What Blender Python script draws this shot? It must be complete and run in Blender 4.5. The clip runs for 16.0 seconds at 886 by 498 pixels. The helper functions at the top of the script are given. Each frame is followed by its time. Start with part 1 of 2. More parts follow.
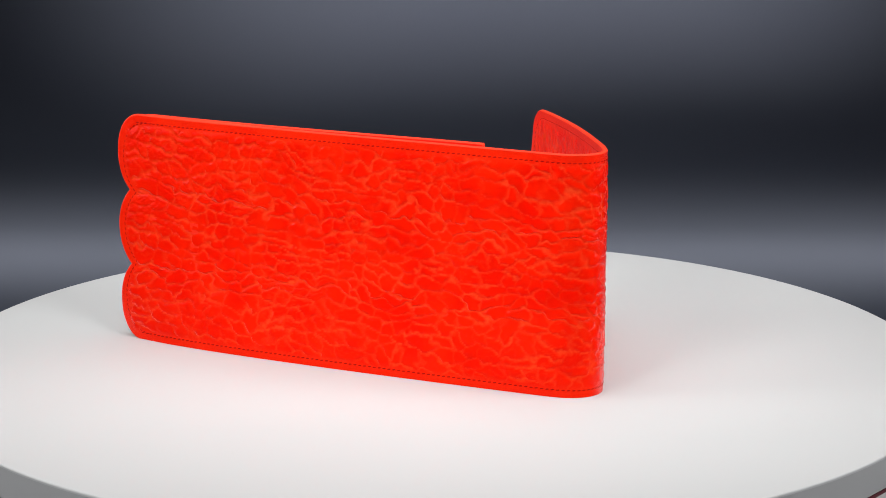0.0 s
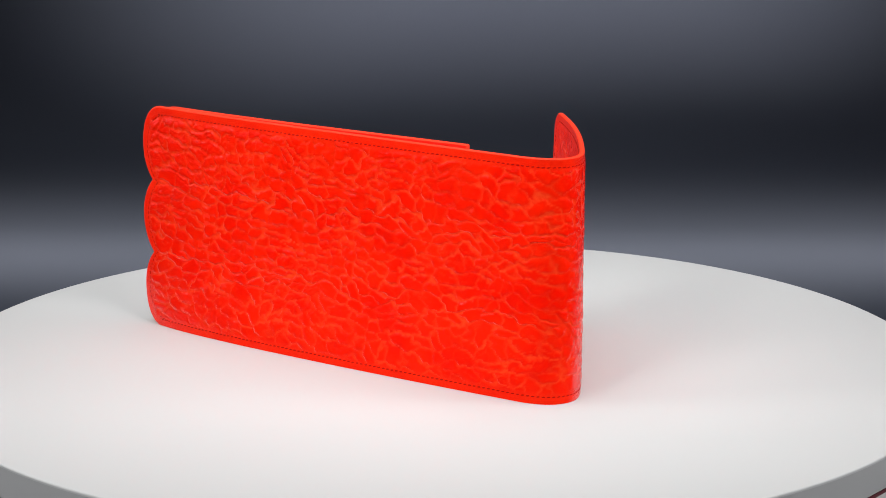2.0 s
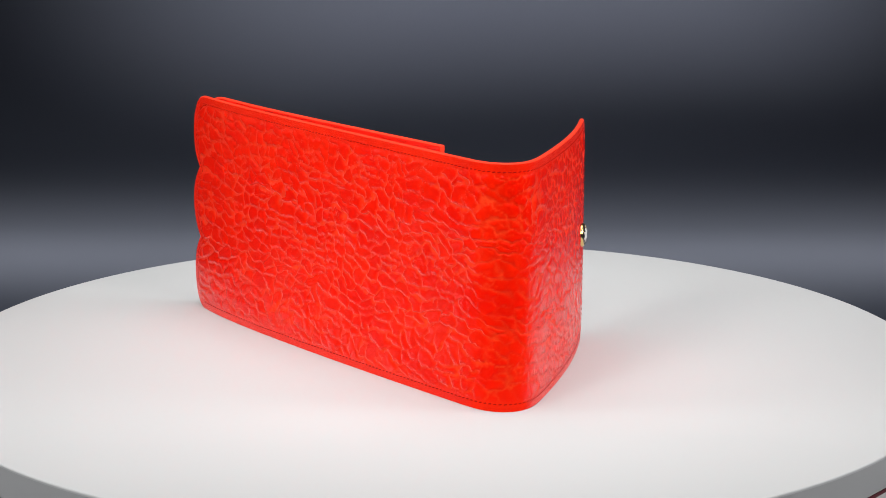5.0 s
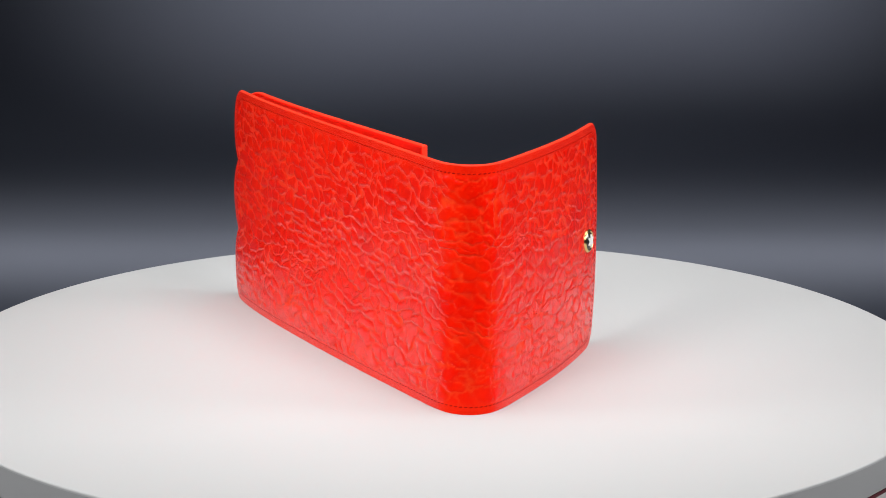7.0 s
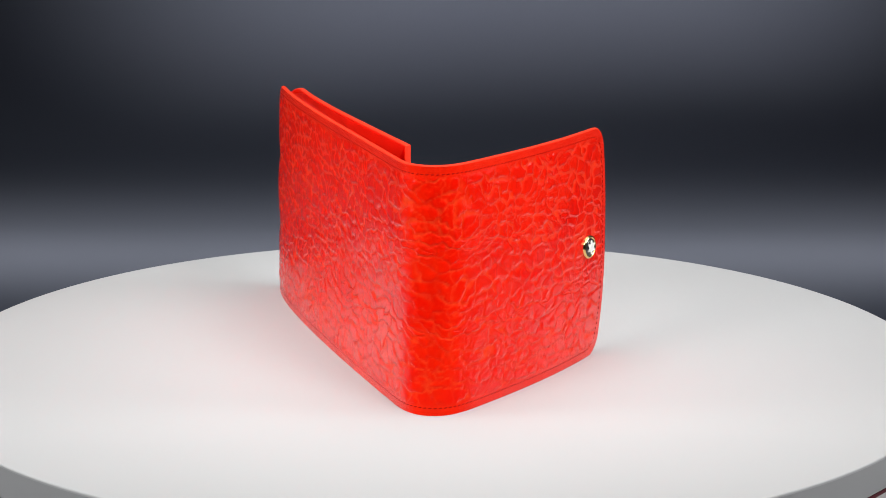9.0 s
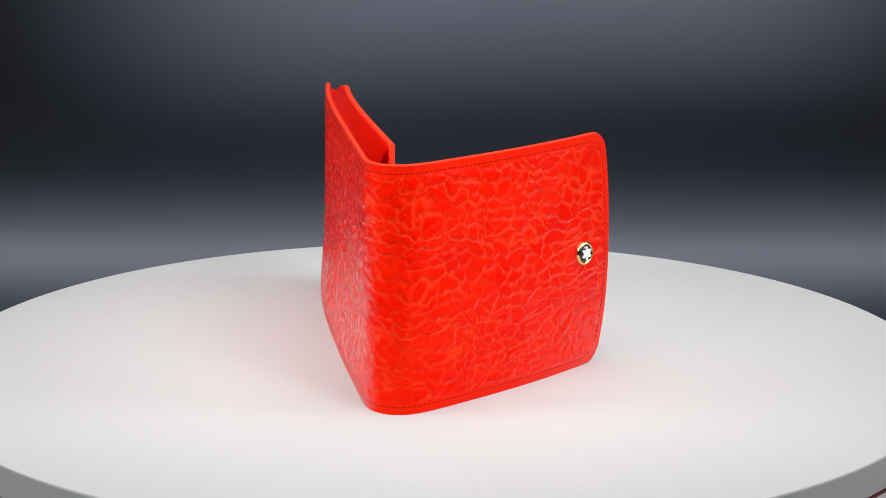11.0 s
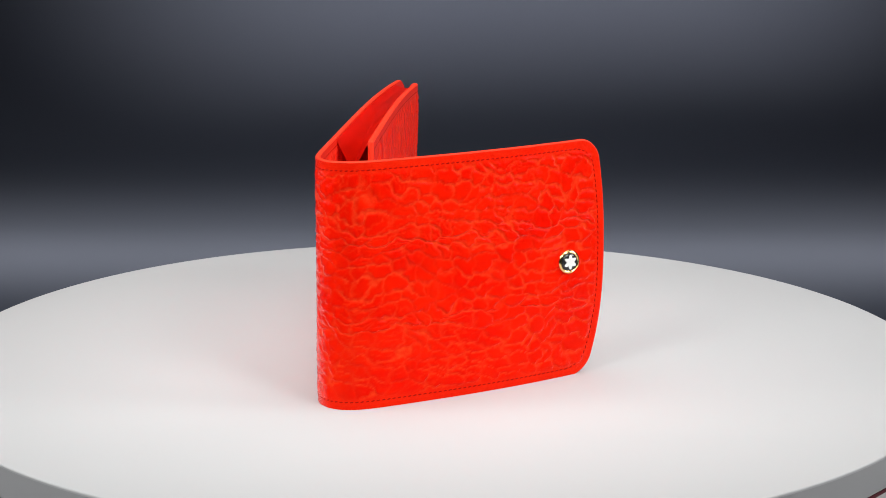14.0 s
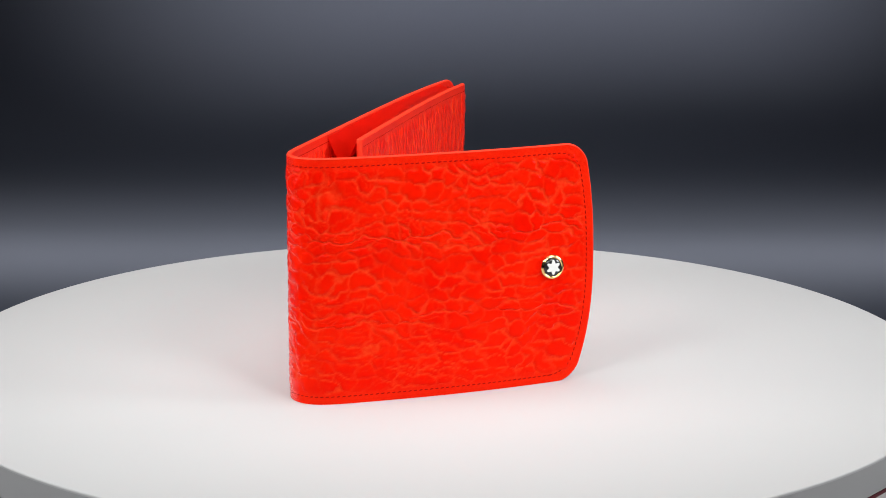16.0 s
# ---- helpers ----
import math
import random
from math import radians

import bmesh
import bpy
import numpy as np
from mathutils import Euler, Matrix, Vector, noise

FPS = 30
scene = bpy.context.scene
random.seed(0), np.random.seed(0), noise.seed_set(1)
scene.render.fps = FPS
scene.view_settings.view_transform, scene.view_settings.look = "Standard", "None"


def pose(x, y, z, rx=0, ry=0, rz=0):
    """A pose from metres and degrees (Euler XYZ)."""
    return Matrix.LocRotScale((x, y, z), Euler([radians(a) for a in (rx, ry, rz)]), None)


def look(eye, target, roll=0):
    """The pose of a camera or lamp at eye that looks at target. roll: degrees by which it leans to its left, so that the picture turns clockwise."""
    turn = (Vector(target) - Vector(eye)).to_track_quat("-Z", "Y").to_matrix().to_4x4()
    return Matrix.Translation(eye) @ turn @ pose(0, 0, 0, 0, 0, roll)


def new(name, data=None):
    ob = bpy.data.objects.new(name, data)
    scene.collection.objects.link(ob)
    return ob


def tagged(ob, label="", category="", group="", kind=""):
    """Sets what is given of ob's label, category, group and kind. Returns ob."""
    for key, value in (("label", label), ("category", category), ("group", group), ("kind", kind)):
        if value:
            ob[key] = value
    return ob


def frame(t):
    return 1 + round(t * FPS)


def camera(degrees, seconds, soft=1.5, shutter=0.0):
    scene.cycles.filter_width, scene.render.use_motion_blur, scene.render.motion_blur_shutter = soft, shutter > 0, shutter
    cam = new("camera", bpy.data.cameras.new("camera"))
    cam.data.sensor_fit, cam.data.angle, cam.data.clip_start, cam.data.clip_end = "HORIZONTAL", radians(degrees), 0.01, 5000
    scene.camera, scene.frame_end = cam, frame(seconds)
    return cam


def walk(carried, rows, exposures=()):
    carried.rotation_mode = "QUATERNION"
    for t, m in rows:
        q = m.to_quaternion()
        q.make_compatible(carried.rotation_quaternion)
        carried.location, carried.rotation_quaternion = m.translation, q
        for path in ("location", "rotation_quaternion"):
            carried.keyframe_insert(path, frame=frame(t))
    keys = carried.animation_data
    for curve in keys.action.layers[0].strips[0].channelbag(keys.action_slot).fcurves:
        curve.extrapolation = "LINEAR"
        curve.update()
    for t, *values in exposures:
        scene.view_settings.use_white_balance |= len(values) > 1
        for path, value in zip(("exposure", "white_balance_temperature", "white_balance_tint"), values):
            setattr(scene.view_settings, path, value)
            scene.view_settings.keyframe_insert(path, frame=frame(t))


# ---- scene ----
# ---- camera: stands still on its tripod ----
cam = camera(25.335, 16.0, soft=0.9)
PAN, TILT = radians(0.245), radians(12.957)
EYE = Vector((0.0, -0.62, 0.1773))
AIM = EYE + Vector((math.sin(PAN) * math.cos(TILT), math.cos(PAN) * math.cos(TILT), -math.sin(TILT)))
VIEW = look(EYE, AIM, 0.08)
walk(cam, [(0, VIEW), (16, VIEW)], exposures=[(0, -0.17), (16, -0.17)])

# ---- light: studio softboxes over and beside the table ----
def softbox(name, eye, target, w, h, watts, color=(1, 1, 1), spread=180):
    data = bpy.data.lights.new(name, "AREA")
    data.shape, data.size, data.size_y, data.energy, data.color = "RECTANGLE", w, h, watts, color
    data.spread = radians(spread)
    ob = new(name, data)
    ob.matrix_world = look(eye, target)
    return ob


WHITE = (0.99, 1.0, 1.0)
softbox("softbox_top", (0.0, 0.03, 0.60), (0, 0.03, 0), 0.60, 0.46, 0.92, WHITE, 84)
softbox("softbox_left", (-0.34, -0.46, 0.50), (-0.02, -0.05, 0.105), 0.26, 0.22, 0.185, WHITE, 44)
softbox("softbox_right", (0.34, -0.46, 0.50), (0.02, -0.05, 0.105), 0.26, 0.22, 0.185, WHITE, 44)
softbox("softbox_side_left", (-0.60, -0.10, 0.28), (0, -0.02, 0.105), 0.26, 0.22, 0.235, WHITE, 43)
softbox("softbox_side_right", (0.60, -0.10, 0.28), (0, -0.02, 0.105), 0.26, 0.22, 0.235, WHITE, 43)
# added fill above the camera, evens out the dark band at the fold
softbox("front_fill", (0.0, -0.86, 0.56), (0, -0.05, 0.12), 0.40, 0.20, 0.15, WHITE, 31)
# added unseen strip, makes the bright band on the paper behind the platter
softbox("horizon_fill", (0.0, 0.335, 0.42), (0, 0.3351, -0.045), 0.64, 0.03, 0.72, (1.0, 0.96, 0.88), 30)
softbox("backdrop_lamp", (0.10, -0.24, 0.56), (0.05, 0.52, 0.152), 0.40, 0.03, 0.92, (1.0, 0.96, 0.92), 20)

world = bpy.data.worlds.new("room_air")
scene.world = world
world.use_nodes = True
world.node_tree.nodes["Background"].inputs[0].default_value = (0.5, 0.52, 0.56, 1)
world.node_tree.nodes["Background"].inputs[1].default_value = 0.05


# ---- materials ----
def material(name, color, rough=0.5, metal=0.0, spec=0.5):
    m = bpy.data.materials.new(name)
    m.use_nodes = True
    b = m.node_tree.nodes["Principled BSDF"]
    b.inputs["Base Color"].default_value = (*color, 1)
    b.inputs["Roughness"].default_value = rough
    b.inputs["Metallic"].default_value = metal
    b.inputs["Specular IOR Level"].default_value = spec
    return m, m.node_tree, b


def node(nt, kind, **values):
    n = nt.nodes.new(kind)
    for key, value in values.items():
        n.inputs[key.replace("_", " ")].default_value = value
    return n


def math_node(nt, op, a, b=None, clamp=False):
    n = nt.nodes.new("ShaderNodeMath")
    n.operation, n.use_clamp = op, clamp
    for i, v in enumerate((a, b)):
        if v is None:
            continue
        if isinstance(v, (int, float)):
            n.inputs[i].default_value = v
        else:
            nt.links.new(v, n.inputs[i])
    return n.outputs[0]


def ramp(nt, src, low, high, to=(0.0, 1.0)):
    n = nt.nodes.new("ShaderNodeMapRange")
    n.interpolation_type = "SMOOTHSTEP"
    nt.links.new(src, n.inputs["Value"])
    n.inputs["From Min"].default_value, n.inputs["From Max"].default_value = low, high
    n.inputs["To Min"].default_value, n.inputs["To Max"].default_value = to
    return n.outputs[0]


def mix_color(nt, fac, a, b):
    n = nt.nodes.new("ShaderNodeMix")
    n.data_type = "RGBA"
    if isinstance(fac, (int, float)):
        n.inputs[0].default_value = fac
    else:
        nt.links.new(fac, n.inputs[0])
    for i, v in ((6, a), (7, b)):
        if isinstance(v, tuple):
            n.inputs[i].default_value = (*v, 1)
        else:
            nt.links.new(v, n.inputs[i])
    return n.outputs[2]


RED = (0.78, 0.010, 0.004)


def leather(name, crease_color=(0.82, 0.052, 0.011), rough=0.20):
    """Pebbled hide. The relief is in the mesh; its attribute "crease" is 1 in the valleys, which get a paler colour (UV
    in metres).
    """
    m, nt, b = material(name, RED, rough, 0, 0.36)
    uv = nt.nodes.new("ShaderNodeUVMap")
    at = nt.nodes.new("ShaderNodeAttribute")
    at.attribute_name = "crease"
    patch = node(nt, "ShaderNodeTexNoise", Scale=75.0, Detail=2.0)
    mottle = node(nt, "ShaderNodeTexNoise", Scale=750.0, Detail=3.0, Roughness=0.6)
    grain = node(nt, "ShaderNodeTexNoise", Scale=3200.0, Detail=2.0)
    for n in (patch, mottle, grain):
        nt.links.new(uv.outputs[0], n.inputs["Vector"])
    h = math_node(nt, "ADD", math_node(nt, "MULTIPLY", mottle.outputs[0], 0.7), math_node(nt, "MULTIPLY", grain.outputs[0], 0.3))
    bump = node(nt, "ShaderNodeBump", Strength=0.5, Distance=0.0004)
    nt.links.new(h, bump.inputs["Height"])
    nt.links.new(bump.outputs[0], b.inputs["Normal"])
    fray = ramp(nt, mottle.outputs[0], 0.34, 0.62, (0.45, 1.0))
    fac = math_node(nt, "MULTIPLY", math_node(nt, "MULTIPLY", at.outputs["Fac"], fray), 0.95, True)
    tone = mix_color(nt, ramp(nt, patch.outputs[0], 0.3, 0.7), (0.74, 0.0045, 0.0003), (0.79, 0.0095, 0.0006))
    nt.links.new(mix_color(nt, fac, tone, crease_color), b.inputs["Base Color"])
    polish = math_node(nt, "ADD", ramp(nt, grain.outputs[0], 0.3, 0.7, (rough - 0.05, rough + 0.06)), math_node(nt, "MULTIPLY", at.outputs["Fac"], 0.30))
    nt.links.new(polish, b.inputs["Roughness"])
    # sheen put in by view angle: weak head-on, strong at grazing, dulled in creases
    facing = nt.nodes.new("ShaderNodeLayerWeight")
    facing.inputs[0].default_value = 0.5
    dull = math_node(nt, "SUBTRACT", 1.0, math_node(nt, "MULTIPLY", at.outputs["Fac"], 0.9), True)
    nt.links.new(math_node(nt, "MULTIPLY", ramp(nt, facing.outputs["Facing"], 0.26, 0.72, (0.05, 1.0)), dull), b.inputs["Specular IOR Level"])
    return m


HIDE = leather("red_pebbled_hide")
HIDE_IN = leather("red_pebbled_lining", rough=0.30)


def smooth_leather(name, color, rough, freq=900.0, strength=0.25):
    m, nt, b = material(name, color, rough, 0, 0.15)
    co = nt.nodes.new("ShaderNodeTexCoord")
    n1 = node(nt, "ShaderNodeTexNoise", Scale=freq, Detail=4.0)
    n2 = node(nt, "ShaderNodeTexNoise", Scale=90.0, Detail=2.0)
    for n in (n1, n2):
        nt.links.new(co.outputs["Object"], n.inputs["Vector"])
    bump = node(nt, "ShaderNodeBump", Strength=strength, Distance=0.0003)
    nt.links.new(n1.outputs[0], bump.inputs["Height"])
    nt.links.new(bump.outputs[0], b.inputs["Normal"])
    dark = tuple(c * 0.85 for c in color)
    nt.links.new(mix_color(nt, n2.outputs[0], dark, color), b.inputs["Base Color"])
    return m


# edge paint made paler: the shine along the top rim is in its colour
EDGE = smooth_leather("painted_edge_with_shine", (0.93, 0.042, 0.014), 0.65, 1500.0, 0.3)
INNER = smooth_leather("smooth_red_leather", (0.92, 0.009, 0.001), 0.5, 1100.0, 0.3)
EMBOSS = smooth_leather("pressed_leather", (0.88, 0.018, 0.004), 0.45, 1500.0, 0.3)


def simple(name, color, rough, metal=0.0, spec=0.5, freq=60.0, vary=0.06):
    m, nt, b = material(name, color, rough, metal, spec)
    co = nt.nodes.new("ShaderNodeTexCoord")
    n1 = node(nt, "ShaderNodeTexNoise", Scale=freq, Detail=4.0)
    nt.links.new(co.outputs["Object"], n1.inputs["Vector"])
    nt.links.new(mix_color(nt, n1.outputs[0], tuple(c * (1 - vary) for c in color), color), b.inputs["Base Color"])
    nt.links.new(ramp(nt, n1.outputs[0], 0.3, 0.7, (max(0.02, rough - 0.04), rough + 0.05)), b.inputs["Roughness"])
    return m


THREAD = simple("dark_red_thread", (0.40, 0.006, 0.004), 0.9, 0, 0.0, 900.0, 0.3)
PLATTER = simple("white_acrylic", (0.57, 0.57, 0.57), 0.75, 0, 0.12, 25.0, 0.015)
SIDE = simple("white_plastic_side", (0.62, 0.62, 0.62), 0.45, 0, 0.4, 40.0, 0.04)
# the platter's upright side: white acrylic with its shade put in as grey
SHADED_SIDE = simple("shaded_white_side", (0.48, 0.48, 0.485), 0.6, 0, 0.25, 40.0, 0.06)
TRIM = simple("brown_red_trim", (0.16, 0.035, 0.045), 0.35)
CLOTH = simple("dark_grey_paper", (0.050, 0.056, 0.076), 0.8, 0, 0.1, 9.0, 0.10)
WALLS = simple("dark_wall_paint", (0.06, 0.06, 0.065), 0.8, 0, 0.2, 6.0, 0.05)
BRASS = simple("gold_plated_metal", (0.90, 0.62, 0.25), 0.18, 1.0, 0.5, 300.0, 0.05)
ONYX = simple("black_lacquer", (0.02, 0.02, 0.022), 0.12, 0, 0.6, 200.0, 0.1)
IVORY = simple("white_enamel", (0.80, 0.80, 0.78), 0.25, 0, 0.5, 300.0, 0.03)


# ---- mesh helpers ----
def part(name, bm, mat, parent, label="", smooth=True):
    me = bpy.data.meshes.new(name)
    bmesh.ops.recalc_face_normals(bm, faces=bm.faces)
    bm.to_mesh(me)
    bm.free()
    me.materials.append(mat)
    if smooth:
        me.shade_smooth()
        me.set_sharp_from_angle(angle=radians(50))
    ob = new(name, me)
    ob.parent = parent
    return tagged(ob, label)


def lathe(profile, steps=128):
    """A turned body from (radius, height) pairs; a radius of 0 closes it."""
    bm = bmesh.new()
    rings = []
    for r, z in profile:
        if r < 1e-7:
            rings.append([bm.verts.new((0, 0, z))])
        else:
            rings.append([bm.verts.new((r * math.cos(a), r * math.sin(a), z)) for a in (2 * math.pi * i / steps for i in range(steps))])
    for a, b in zip(rings, rings[1:]):
        for i in range(steps):
            j = (i + 1) % steps
            q = [a[i % len(a)], a[j % len(a)], b[j % len(b)], b[i % len(b)]]
            q = list(dict.fromkeys(q))
            if len(q) > 2:
                bm.faces.new(q)
    return bm


def slab(x0, x1, y0, y1, z0, z1):
    bm = bmesh.new()
    bmesh.ops.create_cube(bm, size=1)
    for v in bm.verts:
        v.co = Vector(((x0 + x1) / 2 + v.co.x * (x1 - x0), (y0 + y1) / 2 + v.co.y * (y1 - y0), (z0 + z1) / 2 + v.co.z * (z1 - z0)))
    return bm


# ---- the setting: a black paper sweep in a plain room ----
GROUND = -0.045


def build_setting():
    # sweep: flat on the table, then curved up behind the turntable
    line = [(-1.2, GROUND)]
    bend, y0 = 0.14, 0.38
    for i in range(25):
        a = radians(90 * i / 24)
        line.append((y0 + bend * math.sin(a), GROUND + bend * (1 - math.cos(a))))
    line.append((y0 + bend + 0.02, 1.2))
    back = [(y, z) for y, z in line]
    under = []
    for k, (y, z) in enumerate(back):
        (ya, za), (yb, zb) = back[max(0, k - 1)], back[min(len(back) - 1, k + 1)]
        le = math.hypot(yb - ya, zb - za)
        under.append((y + (zb - za) / le * 0.002, z - (yb - ya) / le * 0.002))
    ring = back + under[::-1]
    bm = bmesh.new()
    rows = [[bm.verts.new((x, y, z)) for x in np.linspace(-1.4, 1.4, 9)] for y, z in ring]
    for a, b in zip(rows, rows[1:] + rows[:1]):
        for i in range(8):
            bm.faces.new((a[i], a[i + 1], b[i + 1], b[i]))
    sweep = part("backdrop", bm, CLOTH, None)
    tagged(sweep, "dark blue-grey seamless paper backdrop curving up behind the turntable", "backdrop", kind="structure")
    for name, box in (("floor", (-2, 2, -2, 2, -0.90, -0.80)), ("ceiling", (-2, 2, -2, 2, 1.7, 1.8)),
                      ("wall_north", (-2, 2, 2, 2.1, -0.8, 1.7)), ("wall_south", (-2, 2, -2.1, -2, -0.8, 1.7)),
                      ("wall_west", (-2.1, -2, -2, 2, -0.8, 1.7)), ("wall_east", (2, 2.1, -2, 2, -0.8, 1.7))):
        tagged(part(name, slab(*box), WALLS, None, smooth=False), "plain dark painted studio " + name.split("_")[0], name.split("_")[0], kind="structure")
    top = part("studio_table", slab(-1.35, 1.35, -1.15, 0.75, GROUND - 0.045, GROUND - 0.004), WALLS, None, smooth=False)
    tagged(top, "plain studio table under the dark grey paper", "table", kind="structure")


build_setting()

# ---- turntable ----
R_DISC = 0.1617


def build_turntable():
    base = tagged(new("turntable"), "round white acrylic display turntable on dark grey paper", "turntable")
    base.location = (0, 0, GROUND)
    top = -GROUND
    lip = [(R_DISC - 0.0005 + 0.0005 * math.sin(a), top - 0.0005 + 0.0005 * math.cos(a)) for a in (radians(15 * i) for i in range(7))]
    platter = part("platter", lathe([(0, top)] + lip + [(R_DISC, top - 0.0009), (0, top - 0.0009)], 256), PLATTER, base, "matt white round platter")
    # side below the rim, greyed to stand for its shade
    part("shaded_side_band", lathe([(0, top - 0.00095), (R_DISC - 0.0001, top - 0.00095), (R_DISC - 0.0001, top - 0.0098), (R_DISC - 0.001, top - 0.0105), (0, top - 0.0105)], 256),
         SHADED_SIDE, base, "white side of the platter, its shade put in as grey")
    part("trim_ring", lathe([(0, top - 0.0107), (R_DISC - 0.0008, top - 0.0107), (R_DISC - 0.0006, top - 0.0112), (R_DISC - 0.0008, top - 0.0117), (0, top - 0.0117)], 192), TRIM, base, "thin brown-red seam ring")
    part("housing", lathe([(0, top - 0.0119), (R_DISC - 0.001, top - 0.0119), (R_DISC, top - 0.014), (R_DISC, 0.004), (R_DISC - 0.003, 0.0005), (0, 0.0005)], 192), SIDE, base, "white plastic housing")
    return base, platter


TURNTABLE, PLATTER_OB = build_turntable()

# ---- pen pouch: one long piece of hide folded into body and flap ----
HEIGHT = 0.0752
THICK = 0.0015
B0, D1 = Vector((-0.0654, 0.0745)), Vector((0.4077, -0.9131)).normalized()
F0, D2 = Vector((0.0196, -0.0536)), Vector((0.493, 0.870)).normalized()
FOLD_R = 0.0101


def make_path():
    """The outer face in plan, as points 0.5 mm apart with inward normals; s = 0 lies at B0."""
    den = D1.x * D2.y - D1.y * D2.x
    a = ((F0.x - B0.x) * D2.y - (F0.y - B0.y) * D2.x) / den
    apex = B0 + D1 * a
    half = (math.pi - D1.angle(D2)) / 2
    tan = FOLD_R / math.tan(half)
    p1, p2 = apex - D1 * tan, apex + D2 * tan
    n1 = Vector((-D1.y, D1.x))
    c = p1 + n1 * FOLD_R
    turn = D1.angle(D2)
    s1 = (p1 - B0).length
    arc = FOLD_R * turn

    def at(s):
        if s < s1:
            return B0 + D1 * s, n1
        if s < s1 + arc:
            th = (s - s1) / FOLD_R
            n = Vector((n1.x * math.cos(th) - n1.y * math.sin(th), n1.x * math.sin(th) + n1.y * math.cos(th)))
            return c - n * FOLD_R, n
        return p2 + D2 * (s - s1 - arc), Vector((-D2.y, D2.x))

    # leather bends gradually: ease the line into and out of the fold
    step, wide = 0.0005, 24
    run = np.arange(-0.05, 0.32, step)
    raw = np.array([at(v)[0][:] for v in run])
    kernel = np.exp(-0.5 * (np.arange(-wide, wide + 1) / 9.0) ** 2)
    kernel /= kernel.sum()
    soft = np.stack([np.convolve(raw[:, k], kernel, "valid") for k in (0, 1)], 1)
    run = run[wide:-wide]
    along = np.gradient(soft, axis=0)
    along /= np.linalg.norm(along, axis=1)[:, None]

    def eased(v):
        """Place and inward normal, for one s or an array of them."""
        x, y, dx, dy = (np.interp(v, run, c) for c in (soft[:, 0], soft[:, 1], along[:, 0], along[:, 1]))
        return np.stack([x, y], -1), np.stack([-dy, dx], -1)

    return eased, s1, arc, (p2 - Vector((0.0492, -0.0024))).length


PATH, S_BEND, ARC, TO_SNAP = make_path()
S_SNAP = S_BEND + ARC + TO_SNAP
S_TIP = S_SNAP + 0.0146


def smooth_step(x):
    x = np.clip(x, 0.0, 1.0)
    return x * x * (3 - 2 * x)


def hide_points(s, z, depth):
    """Places on the hide, for arrays: s along it, z up, depth inwards from the outer face."""
    s, z, depth = np.broadcast_arrays(np.asarray(s, float), np.asarray(z, float), np.asarray(depth, float))
    p, n = PATH(s)
    k = np.clip((S_BEND + 0.004 - s) / (S_BEND + 0.0142), 0.0, 1.0)
    arch = np.sin(np.pi * k)
    high = 0.0055 * k ** 5 + 0.0002 * arch
    mid = 0.0046 * k ** 5 + 0.0009 * arch
    low = 0.0046 * k ** 10 - 0.0018 * arch
    a, b = smooth_step(z / 0.038), smooth_step((z - 0.038) / 0.034)
    lean = low + (mid - low) * a + (high - mid) * b
    f = np.clip((s - S_BEND - ARC) / (S_TIP - S_BEND - ARC), 0.0, 1.0)
    lean = lean - FLAP_BOW * np.sin(np.pi * f) + 0.0015 * f ** 4
    q = p + n * (depth + lean)[..., None]
    tall = 1.000 - 0.014 * np.clip(s / S_BEND, 0.0, 1.0)
    return np.concatenate([q, (z * tall)[..., None]], -1)


FLAP_BOW = 0.0020


def on_hide(s, z, depth):
    return Vector(hide_points(s, z, depth).tolist())


# ---- the grain of the hide: plates between branching creases ----
def lattice(ix, iy, seed):
    """Random numbers 0 to 1 for whole-numbered places."""
    h = (ix.astype(np.int64) * 374761393 + iy.astype(np.int64) * 668265263 + seed * 974634533) & 0x7FFFFFFF
    h = ((h ^ (h >> 13)) * 1274126177) & 0x7FFFFFFF
    h = ((h ^ (h >> 11)) * 668265263) & 0x7FFFFFFF
    return ((h ^ (h >> 15)) & 0xFFFFF) / 0xFFFFF


def soft_noise(x, y, seed):
    ix, iy = np.floor(x), np.floor(y)
    fx, fy = x - ix, y - iy
    fx, fy = fx * fx * (3 - 2 * fx), fy * fy * (3 - 2 * fy)
    a, b = lattice(ix, iy, seed), lattice(ix + 1, iy, seed)
    c, d = lattice(ix, iy + 1, seed), lattice(ix + 1, iy + 1, seed)
    return (a + (b - a) * fx) * (1 - fy) + (c + (d - c) * fx) * fy


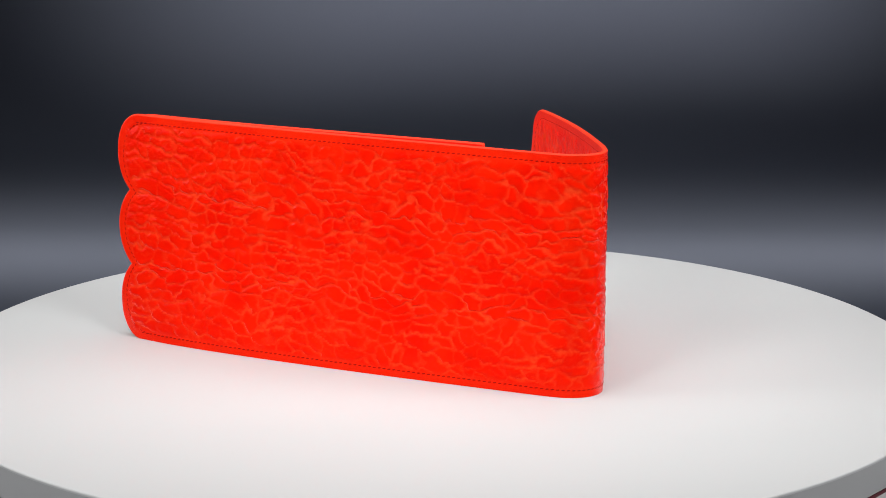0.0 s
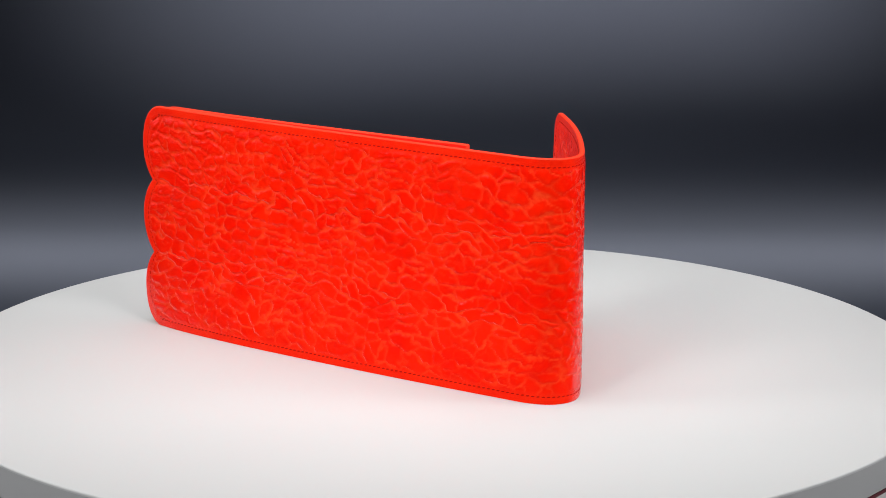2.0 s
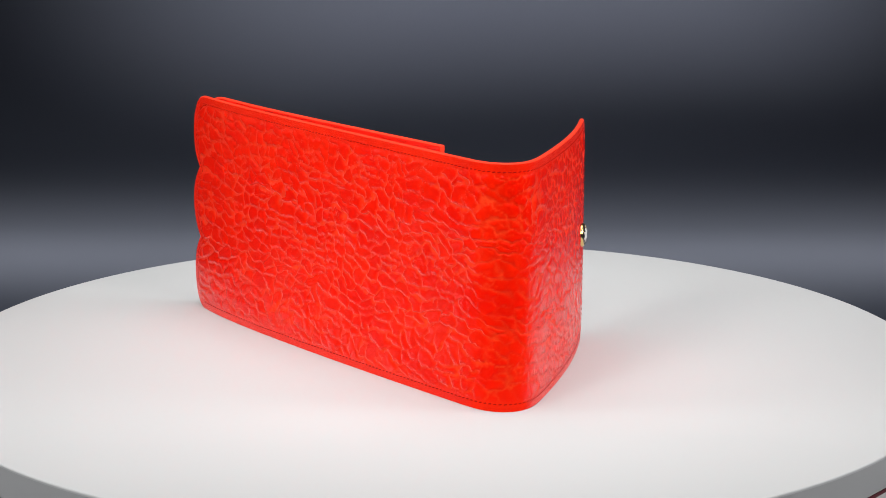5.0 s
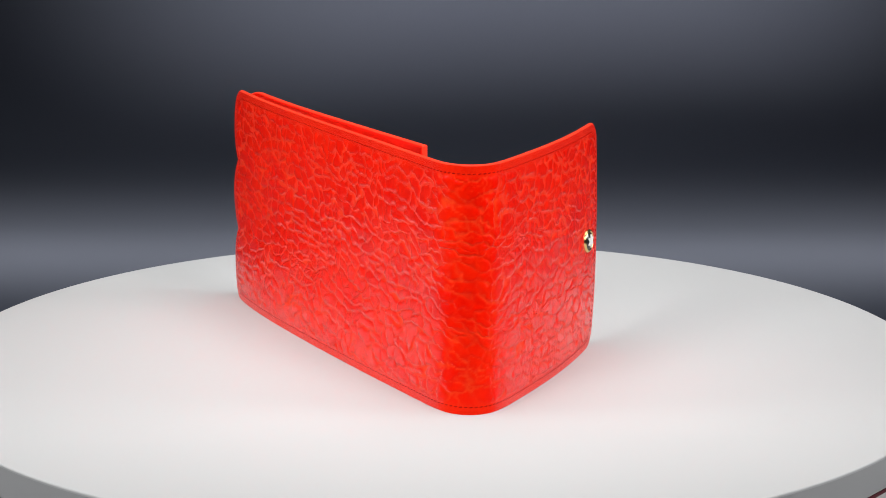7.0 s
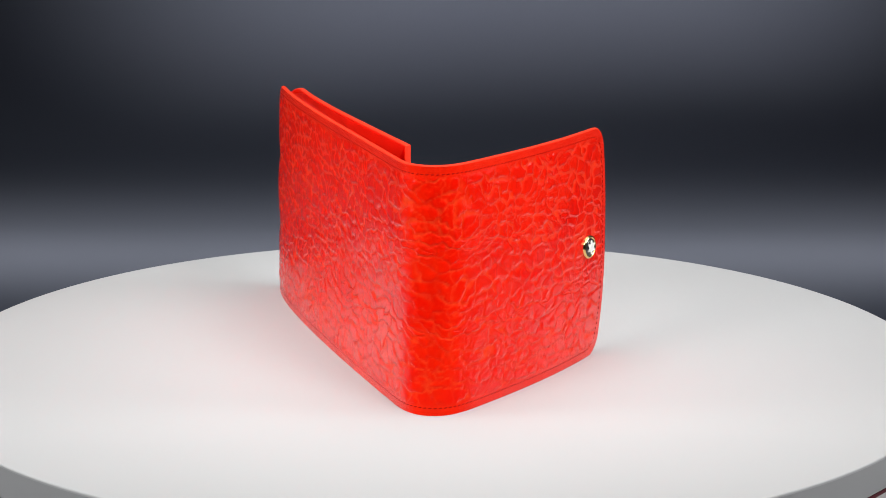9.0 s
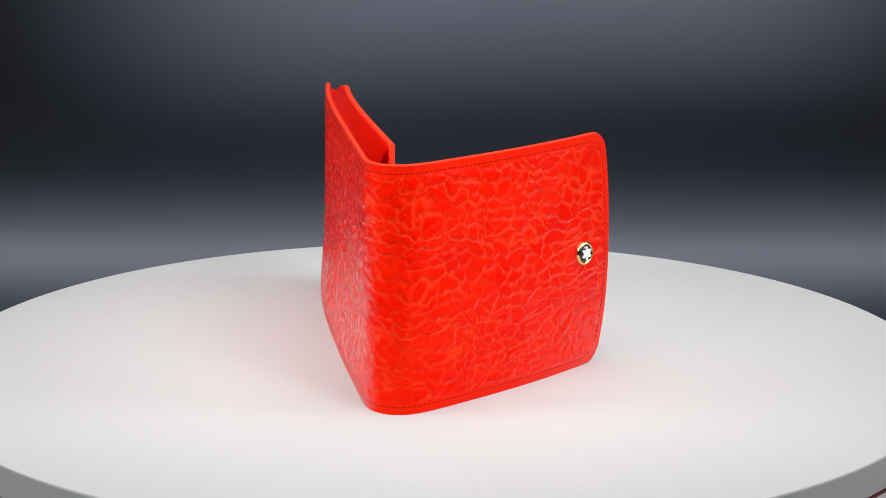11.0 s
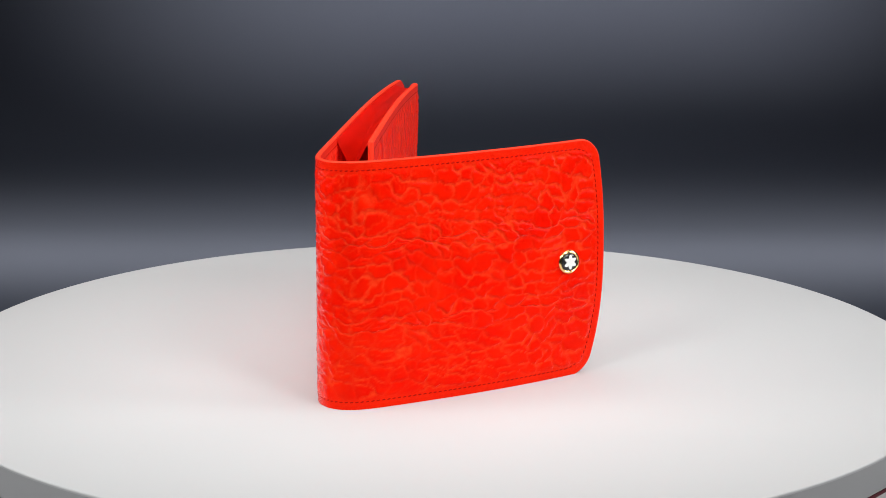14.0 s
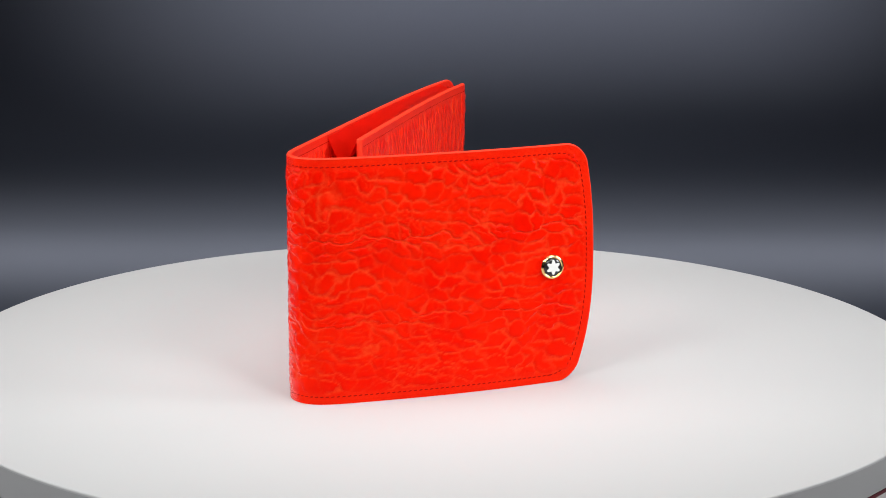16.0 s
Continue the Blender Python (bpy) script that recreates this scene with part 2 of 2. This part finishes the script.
def plates(x, y, seed):
    """How far each place is from the crease round its plate, the way up or down from the plate's middle, the plate's number, and how level the crease runs."""
    ix, iy = np.floor(x), np.floor(y)
    near = np.full(x.shape, 9.0)
    second = np.full(x.shape, 9.0)
    rise, mark = np.zeros(x.shape), np.zeros(x.shape)
    ax, ay, bx, by = (np.zeros(x.shape) for _ in range(4))
    for i in (-1, 0, 1):
        for j in (-1, 0, 1):
            cx, cy = ix + i, iy + j
            dx = cx + 0.08 + 0.84 * lattice(cx, cy, seed) - x
            dy = cy + 0.08 + 0.84 * lattice(cx, cy, seed + 1) - y
            d = np.hypot(dx, dy)
            closer = d < near
            next_one = ~closer & (d < second)
            bx, by = np.where(closer, ax, np.where(next_one, dx, bx)), np.where(closer, ay, np.where(next_one, dy, by))
            ax, ay = np.where(closer, dx, ax), np.where(closer, dy, ay)
            second = np.where(closer, near, np.minimum(second, d))
            rise = np.where(closer, -dy, rise)
            mark = np.where(closer, lattice(cx, cy, seed + 2), mark)
            near = np.where(closer, d, near)
    return second - near, rise, mark, np.abs(ay - by) / np.maximum(np.hypot(ax - bx, ay - by), 1e-6)


def grain_of_hide(s, z, turn, wide, high, seed):
    """Relief (0 to about 1) and crease (0 to 1) at places on the flattened hide. wide, high: a plate's usual size."""
    c, n = math.cos(radians(turn)), math.sin(radians(turn))
    x, y = (s * c + z * n), (-s * n + z * c)
    wx = soft_noise(x / 0.014, y / 0.011, seed) - 0.5 + 0.35 * (soft_noise(x / 0.0042, y / 0.0030, seed + 3) - 0.5)
    wy = soft_noise(x / 0.015, y / 0.012, seed + 5) - 0.5 + 0.40 * (soft_noise(x / 0.0042, y / 0.0034, seed + 7) - 0.5)
    fx = soft_noise(x / 0.0019, y / 0.0013, seed + 9) - 0.5
    fy = soft_noise(x / 0.0017, y / 0.0012, seed + 11) - 0.5
    x, y = x + 0.0062 * wx + 0.0016 * fx, y + 0.0050 * wy + 0.0011 * fy
    big, rise, mark, level = plates(x / wide, y / high, seed + 20)
    fine, _, _, level_2 = plates(x / (wide * 0.52) + 7.3, y / (high * 0.55) + 3.1, seed + 40)
    patch = soft_noise(s / 0.020, z / 0.013, seed + 60)
    split = smooth_step((patch - 0.30) / 0.35)
    depth = 0.40 + 0.60 * smooth_step((level - 0.25) / 0.5)
    relief = 0.72 - 0.72 * depth * (1 - smooth_step(big / 0.27)) + split * 0.26 * smooth_step(fine / 0.30)
    relief = relief - 0.42 * rise * smooth_step(big / 0.24) + 0.18 * (mark - 0.5) * smooth_step(big / 0.35)
    relief = relief + 0.35 * (soft_noise(x / 0.0030, y / 0.0022, seed + 70) - 0.5) + 0.16 * (soft_noise(x / 0.0011, y / 0.0009, seed + 75) - 0.5)
    weak = 0.35 + 0.65 * smooth_step((soft_noise(x / 0.006, y / 0.005, seed + 80) - 0.22) / 0.4)
    crease = np.maximum((1 - smooth_step(big / 0.27)) * weak * depth, split * 0.30 * (1 - smooth_step(fine / 0.30)) * weak * level_2)
    return relief, crease


def round_off(v, a, n):
    return a * (1 - (1 - min(1.0, abs(v)) ** n) ** (1 / n))


def scallop(z):
    """How far the three-lobed end reaches, along s."""
    k = z / HEIGHT * 3
    lobe = min(2, max(0, int(k)))
    w = (k - lobe - 0.5) * 2
    outside = (lobe == 0 and w < 0) or (lobe == 2 and w > 0)
    d = round_off(w, 0.0095, 2.2) if outside else 0.0050 * (0.75 * w * w + 0.25 * abs(w) ** 4)
    return -0.0096 + d


def flap_end(z):
    """The flap's edge: bowed, with round corners."""
    w = z / HEIGHT * 2 - 1
    inset, r, h = (0.0040, 0.0060, HEIGHT - z) if w > 0 else (0.0068, 0.0055, z)
    corner = r - math.sqrt(max(0.0, r * r - max(0.0, r - max(0.0, h)) ** 2))
    return S_TIP - inset * abs(w) ** 2.4 - corner


def rows_of_height(per=22):
    out = []
    for lobe in range(3):
        for i in range(per + (lobe == 2)):
            out.append((lobe + 0.5 - 0.5 * math.cos(math.pi * i / per)) / 3 * HEIGHT)
    return out


def sheet(name, start, end, outer, thick, columns, mats, parent, label="", zs=None, grain=(None, None), relief=0.00047):
    """A thick piece of leather between two end curves, its cut edges rounded. outer(s, z) gives the depth of its outer face.
    mats: of the outer face, the inner face and the cut edge. grain: for either face, the arguments of grain_of_hide."""
    zs = np.array(zs if zs is not None else rows_of_height())
    first, last = np.array([start(z) for z in zs]), np.array([end(z) for z in zs])
    s = first[:, None] + (last - first)[:, None] * (np.arange(columns + 1) / columns)[None]
    z = np.repeat(zs[:, None], columns + 1, 1)
    # the grain fades out towards the pressed border
    rim = np.minimum(np.minimum(s - first[:, None], last[:, None] - s), np.minimum(z - zs[0], zs[-1] - z))
    fade = smooth_step((rim - 0.0024) / 0.0020)
    places, flats, creases = [], [], []
    for side in (0, 1):
        lift, crease = np.zeros_like(s), np.zeros_like(s)
        if grain[side]:
            lift, crease = grain_of_hide(s, z, *grain[side])
            lift, crease = (lift - 0.35) * relief * (0.06 + 0.94 * fade), crease * (0.06 + 0.94 * fade) + 0.22 * (1 - fade)
            lift[rim <= 0] = 0
        places.append(hide_points(s, z, outer(s, z) + thick * side + (lift if side else -lift)).reshape(-1, 3))
        flats.append(np.stack([s, z], -1).reshape(-1, 2))
        creases.append(crease.ravel())
    nr, nc = s.shape
    number = np.arange(nr * nc).reshape(nr, nc)
    quads = np.stack([number[:-1, :-1], number[:-1, 1:], number[1:, 1:], number[1:, :-1]], -1).reshape(-1, 4)
    faces, slots = [quads, quads[:, ::-1] + nr * nc], [np.zeros(len(quads)), np.ones(len(quads))]
    # rim: rounded over from the outer to the inner face
    loop = np.concatenate([number[0], number[1:, -1], number[-1, -2::-1], number[-2:0:-1, 0]])
    at = flats[0][loop]
    way = np.roll(at, -1, 0) - np.roll(at, 1, 0)
    way /= np.maximum(np.linalg.norm(way, axis=1), 1e-9)[:, None]
    base, rings = outer(at[:, 0], at[:, 1]) + 0 * at[:, 0], [loop]
    for step in (1, 2, 3):
        th = math.pi * step / 4
        e = 0.00045 * math.sin(th)
        rs, rz = at[:, 0] + way[:, 1] * e, np.maximum(at[:, 1] - way[:, 0] * e, -0.0001)
        rings.append(sum(len(p) for p in places) + np.arange(len(loop)))
        places.append(hide_points(rs, rz, base + thick * (1 - math.cos(th)) / 2))
        flats.append(np.stack([rs, rz], -1))
        creases.append(np.zeros(len(loop)))
    rings.append(loop + nr * nc)
    for a, b in zip(rings, rings[1:]):
        faces.append(np.stack([np.roll(a, -1), a, b, np.roll(b, -1)], -1))
        slots.append(np.full(len(loop), 2))
    faces, flats = np.concatenate(faces), np.concatenate(flats)
    me = bpy.data.meshes.new(name)
    me.from_pydata(np.concatenate(places).tolist(), [], faces.tolist())
    me.polygons.foreach_set("material_index", np.concatenate(slots).astype(np.int32))
    me.uv_layers.new(name="UVMap").data.foreach_set("uv", flats[faces.ravel()].astype(np.float32).ravel())
    me.attributes.new("crease", "FLOAT", "POINT").data.foreach_set("value", np.concatenate(creases).astype(np.float32))
    for mat in mats:
        me.materials.append(mat)
    me.shade_smooth()
    me.update()
    ob = new(name, me)
    ob.parent = parent
    return tagged(ob, label)


def stitch_row(points, depth, name, parent, pitch=0.0017, out=-1, proud=0.00007):
    """A row of thread stitches lying in the leather along a line of (s, z) points."""
    bm = bmesh.new()
    run, left = [], 0.0
    for (s0, z0), (s1, z1) in zip(points, points[1:]):
        le = math.hypot(s1 - s0, z1 - z0)
        t = left
        while t < le:
            run.append((s0 + (s1 - s0) * t / le, z0 + (z1 - z0) * t / le, (s1 - s0) / le, (z1 - z0) / le))
            t += pitch
        left = t - le
    for s, z, us, uz in run:
        tilt = 0.16
        us, uz = us * math.cos(tilt) - uz * math.sin(tilt), us * math.sin(tilt) + uz * math.cos(tilt)
        ring = []
        for k in (-1.0, -0.6, 0.6, 1.0):
            wide = 0.00008 if abs(k) == 1 else 0.00017
            lift = 0.0 if abs(k) == 1 else proud
            a, b = s + us * k * 0.00056, z + uz * k * 0.00056
            d = depth(a, b)
            ring.append([bm.verts.new(on_hide(a - uz * wide, b + us * wide, d)),
                         bm.verts.new(on_hide(a, b, d + out * lift * 2)),
                         bm.verts.new(on_hide(a + uz * wide, b - us * wide, d))])
        for p, q in zip(ring, ring[1:]):
            bm.faces.new((p[0], q[0], q[1], p[1]))
            bm.faces.new((p[1], q[1], q[2], p[2]))
    return tagged(part(name, bm, THREAD, parent, "dark red stitching thread"), kind="stuff")


S_MOUTH = 0.119
PANEL = 0.0019
PANEL_LOW = 0.0010


def panel_depth(s, z):
    """Outer face of the pocket panel: close to the cover at the lobes, well apart at the mouth."""
    k = np.clip((s + 0.0102) / (S_MOUTH + 0.0102), 0.0, 1.0)
    return THICK + 0.0005 + 0.0040 * smooth_step(k / 0.09) + 0.0052 * k ** 0.9


def build_pouch():
    pouch = tagged(new("pen_pouch"), "bright red pebbled leather pen pouch standing with open flap", "pen pouch")
    none = lambda s, z: 0.0
    sheet("cover", scallop, flap_end, none, THICK, 780, (HIDE, HIDE_IN, EDGE), pouch, "pebbled red leather cover", rows_of_height(72),
          ((-6, 0.0062, 0.0038, 11), (84, 0.0060, 0.0036, 311)))
    low, tall = 0.0004, HEIGHT - PANEL_LOW
    sheet("pocket_panel", lambda z: scallop((z - low) * HEIGHT / (tall - low)) + 0.0002, lambda z: S_MOUTH, panel_depth, PANEL, 330, (INNER, HIDE_IN, EDGE), pouch,
          "pebbled red leather pocket front", [low + z / HEIGHT * (tall - low) for z in rows_of_height(60)], (None, (80, 0.0062, 0.0034, 511)))
    # gussets: leather folded inwards between cover and pocket panel, above and below
    for name, edge, way in (("gusset", HEIGHT - 0.0004, -1), ("gusset", 0.0030, 1)):
        bm = bmesh.new()
        rows = []
        for i in range(61):
            s = 0.006 + (S_MOUTH - 0.0065) * i / 60
            d0, d1 = THICK - 0.0001, panel_depth(s, 0) + 0.0001
            row = []
            for k in range(9):
                w = k / 8
                drop = PANEL_LOW * w + (0.0004 + 0.0085 * (i / 60) ** 2.8) * (1 - abs(2 * w - 1) ** 1.25)
                row.append(bm.verts.new(on_hide(s, edge + way * drop, d0 + (d1 - d0) * w)))
            rows.append(row)
        for a, b in zip(rows, rows[1:]):
            for k in range(8):
                bm.faces.new((a[k], a[k + 1], b[k + 1], b[k]))
        bmesh.ops.solidify(bm, geom=bm.faces[:], thickness=0.0007)
        part(name, bm, INNER, pouch, "smooth folded red leather gusset")
    # stitching
    m = 0.0023
    top = [(s, HEIGHT - m) for s in np.linspace(-0.001, S_TIP - 0.0126, 80)]
    end = []
    for i in range(41):
        z = HEIGHT - m - (HEIGHT - 2 * m) * (0.5 - 0.5 * math.cos(math.pi * i / 40))
        end.append((flap_end(HEIGHT / 2 + (z - HEIGHT / 2) * HEIGHT / (HEIGHT - 2 * m)) - m, z))
    bottom = [(s, m) for s in np.linspace(S_TIP - 0.0149, -0.001, 80)]
    lobes = []
    for i in range(91):
        z = m + (HEIGHT - 2 * m) * i / 90
        lobes.append((scallop(HEIGHT * i / 90) + m, z))
    for line in (top, end, bottom, lobes):
        stitch_row(line, lambda s, z: 0.0, "stitching", pouch, proud=0.00005 if line is lobes else 0.00011)
    stitch_row(top, lambda s, z: THICK, "stitching", pouch, out=1)
    stitch_row(end, lambda s, z: THICK, "stitching", pouch, out=1)
    stitch_row([(s, HEIGHT - PANEL_LOW - m) for s in np.linspace(0.0, S_MOUTH - 0.001, 60)], lambda s, z: panel_depth(s, z) + PANEL, "stitching", pouch, out=1)

    # maker's mark, pressed into the hide: plain bars
    for s_bar, z_low, z_high, tall, number in ((0.0210, 0.0225, 0.0420, 0.0030, 9), (0.0138, 0.0370, 0.0450, 0.0026, 5)):
        step = (z_high - z_low) / number
        for i in range(number):
            bm = bmesh.new()
            corners = []
            for d in (0.0004, -0.00008):
                for a, b in ((-0.5, 0.12), (0.5, 0.12), (0.5, 0.78), (-0.5, 0.78)):
                    z = z_low + (i + b) * step
                    corners.append(bm.verts.new(on_hide(s_bar + a * tall, z, d)))
            for f in ((0, 1, 2, 3), (4, 5, 6, 7), (0, 1, 5, 4), (1, 2, 6, 5), (2, 3, 7, 6), (3, 0, 4, 7)):
                bm.faces.new([corners[k] for k in f])
            part("pressed_bar", bm, EMBOSS, pouch, "faint pressed bar", smooth=False)

    # snap button on the flap
    n = PATH(S_SNAP)[1]
    out = Vector((-n[0], -n[1], 0)).normalized()
    up = Vector((0, 0, 1))
    side = up.cross(out)
    m4 = Matrix((side, up, out)).transposed().to_4x4()
    m4.translation = on_hide(S_SNAP, 0.0374, 0.0)
    snap = part("snap_button", lathe([(0, -0.0002), (0.0036, -0.0002), (0.0036, 0.0010), (0.0034, 0.0015), (0.0030, 0.0017), (0.0027, 0.0014), (0, 0.0014)], 48), BRASS, pouch, "gold rim of the round snap")
    snap.matrix_local = m4 @ Matrix.Diagonal((1.06, 1.06, 0.78, 1))
    cap = part("cap", lathe([(0, 0.0013), (0.00272, 0.0013), (0.0026, 0.0016), (0.0018, 0.0020), (0.0009, 0.0022), (0, 0.00225)], 40), ONYX, snap, "glossy black inlay")
    bm = bmesh.new()
    ring = []
    for i in range(72):
        a = 2 * math.pi * i / 72 + math.pi / 6
        r = 0.00172 + 0.00042 * math.cos(6 * a)
        ring.append((r * math.sin(a), r * math.cos(a)))
    lo = [bm.verts.new((x, y, 0.0017)) for x, y in ring]
    hi = [bm.verts.new((x, y, 0.00225)) for x, y in ring]
    mid = bm.verts.new((0, 0, 0.00245))
    for i in range(72):
        j = (i + 1) % 72
        bm.faces.new((lo[i], lo[j], hi[j], hi[i]))
        bm.faces.new((hi[i], hi[j], mid))
    part("inlay", bm, IVORY, snap, "white rounded inlay shape")
    return pouch


POUCH = build_pouch()


# ---- movement: the platter carries the pouch round ----
def motions():
    turn = -5.0914
    rows, flat_rows = [], []
    for i in range(17):
        a = turn * (i - 8)
        rows.append((i, pose(0, 0, 0.0001, 0, 0, a)))
        flat_rows.append((i, pose(0, 0, 0, 0, 0, a)))
    walk(POUCH, rows)
    walk(PLATTER_OB, flat_rows)


motions()
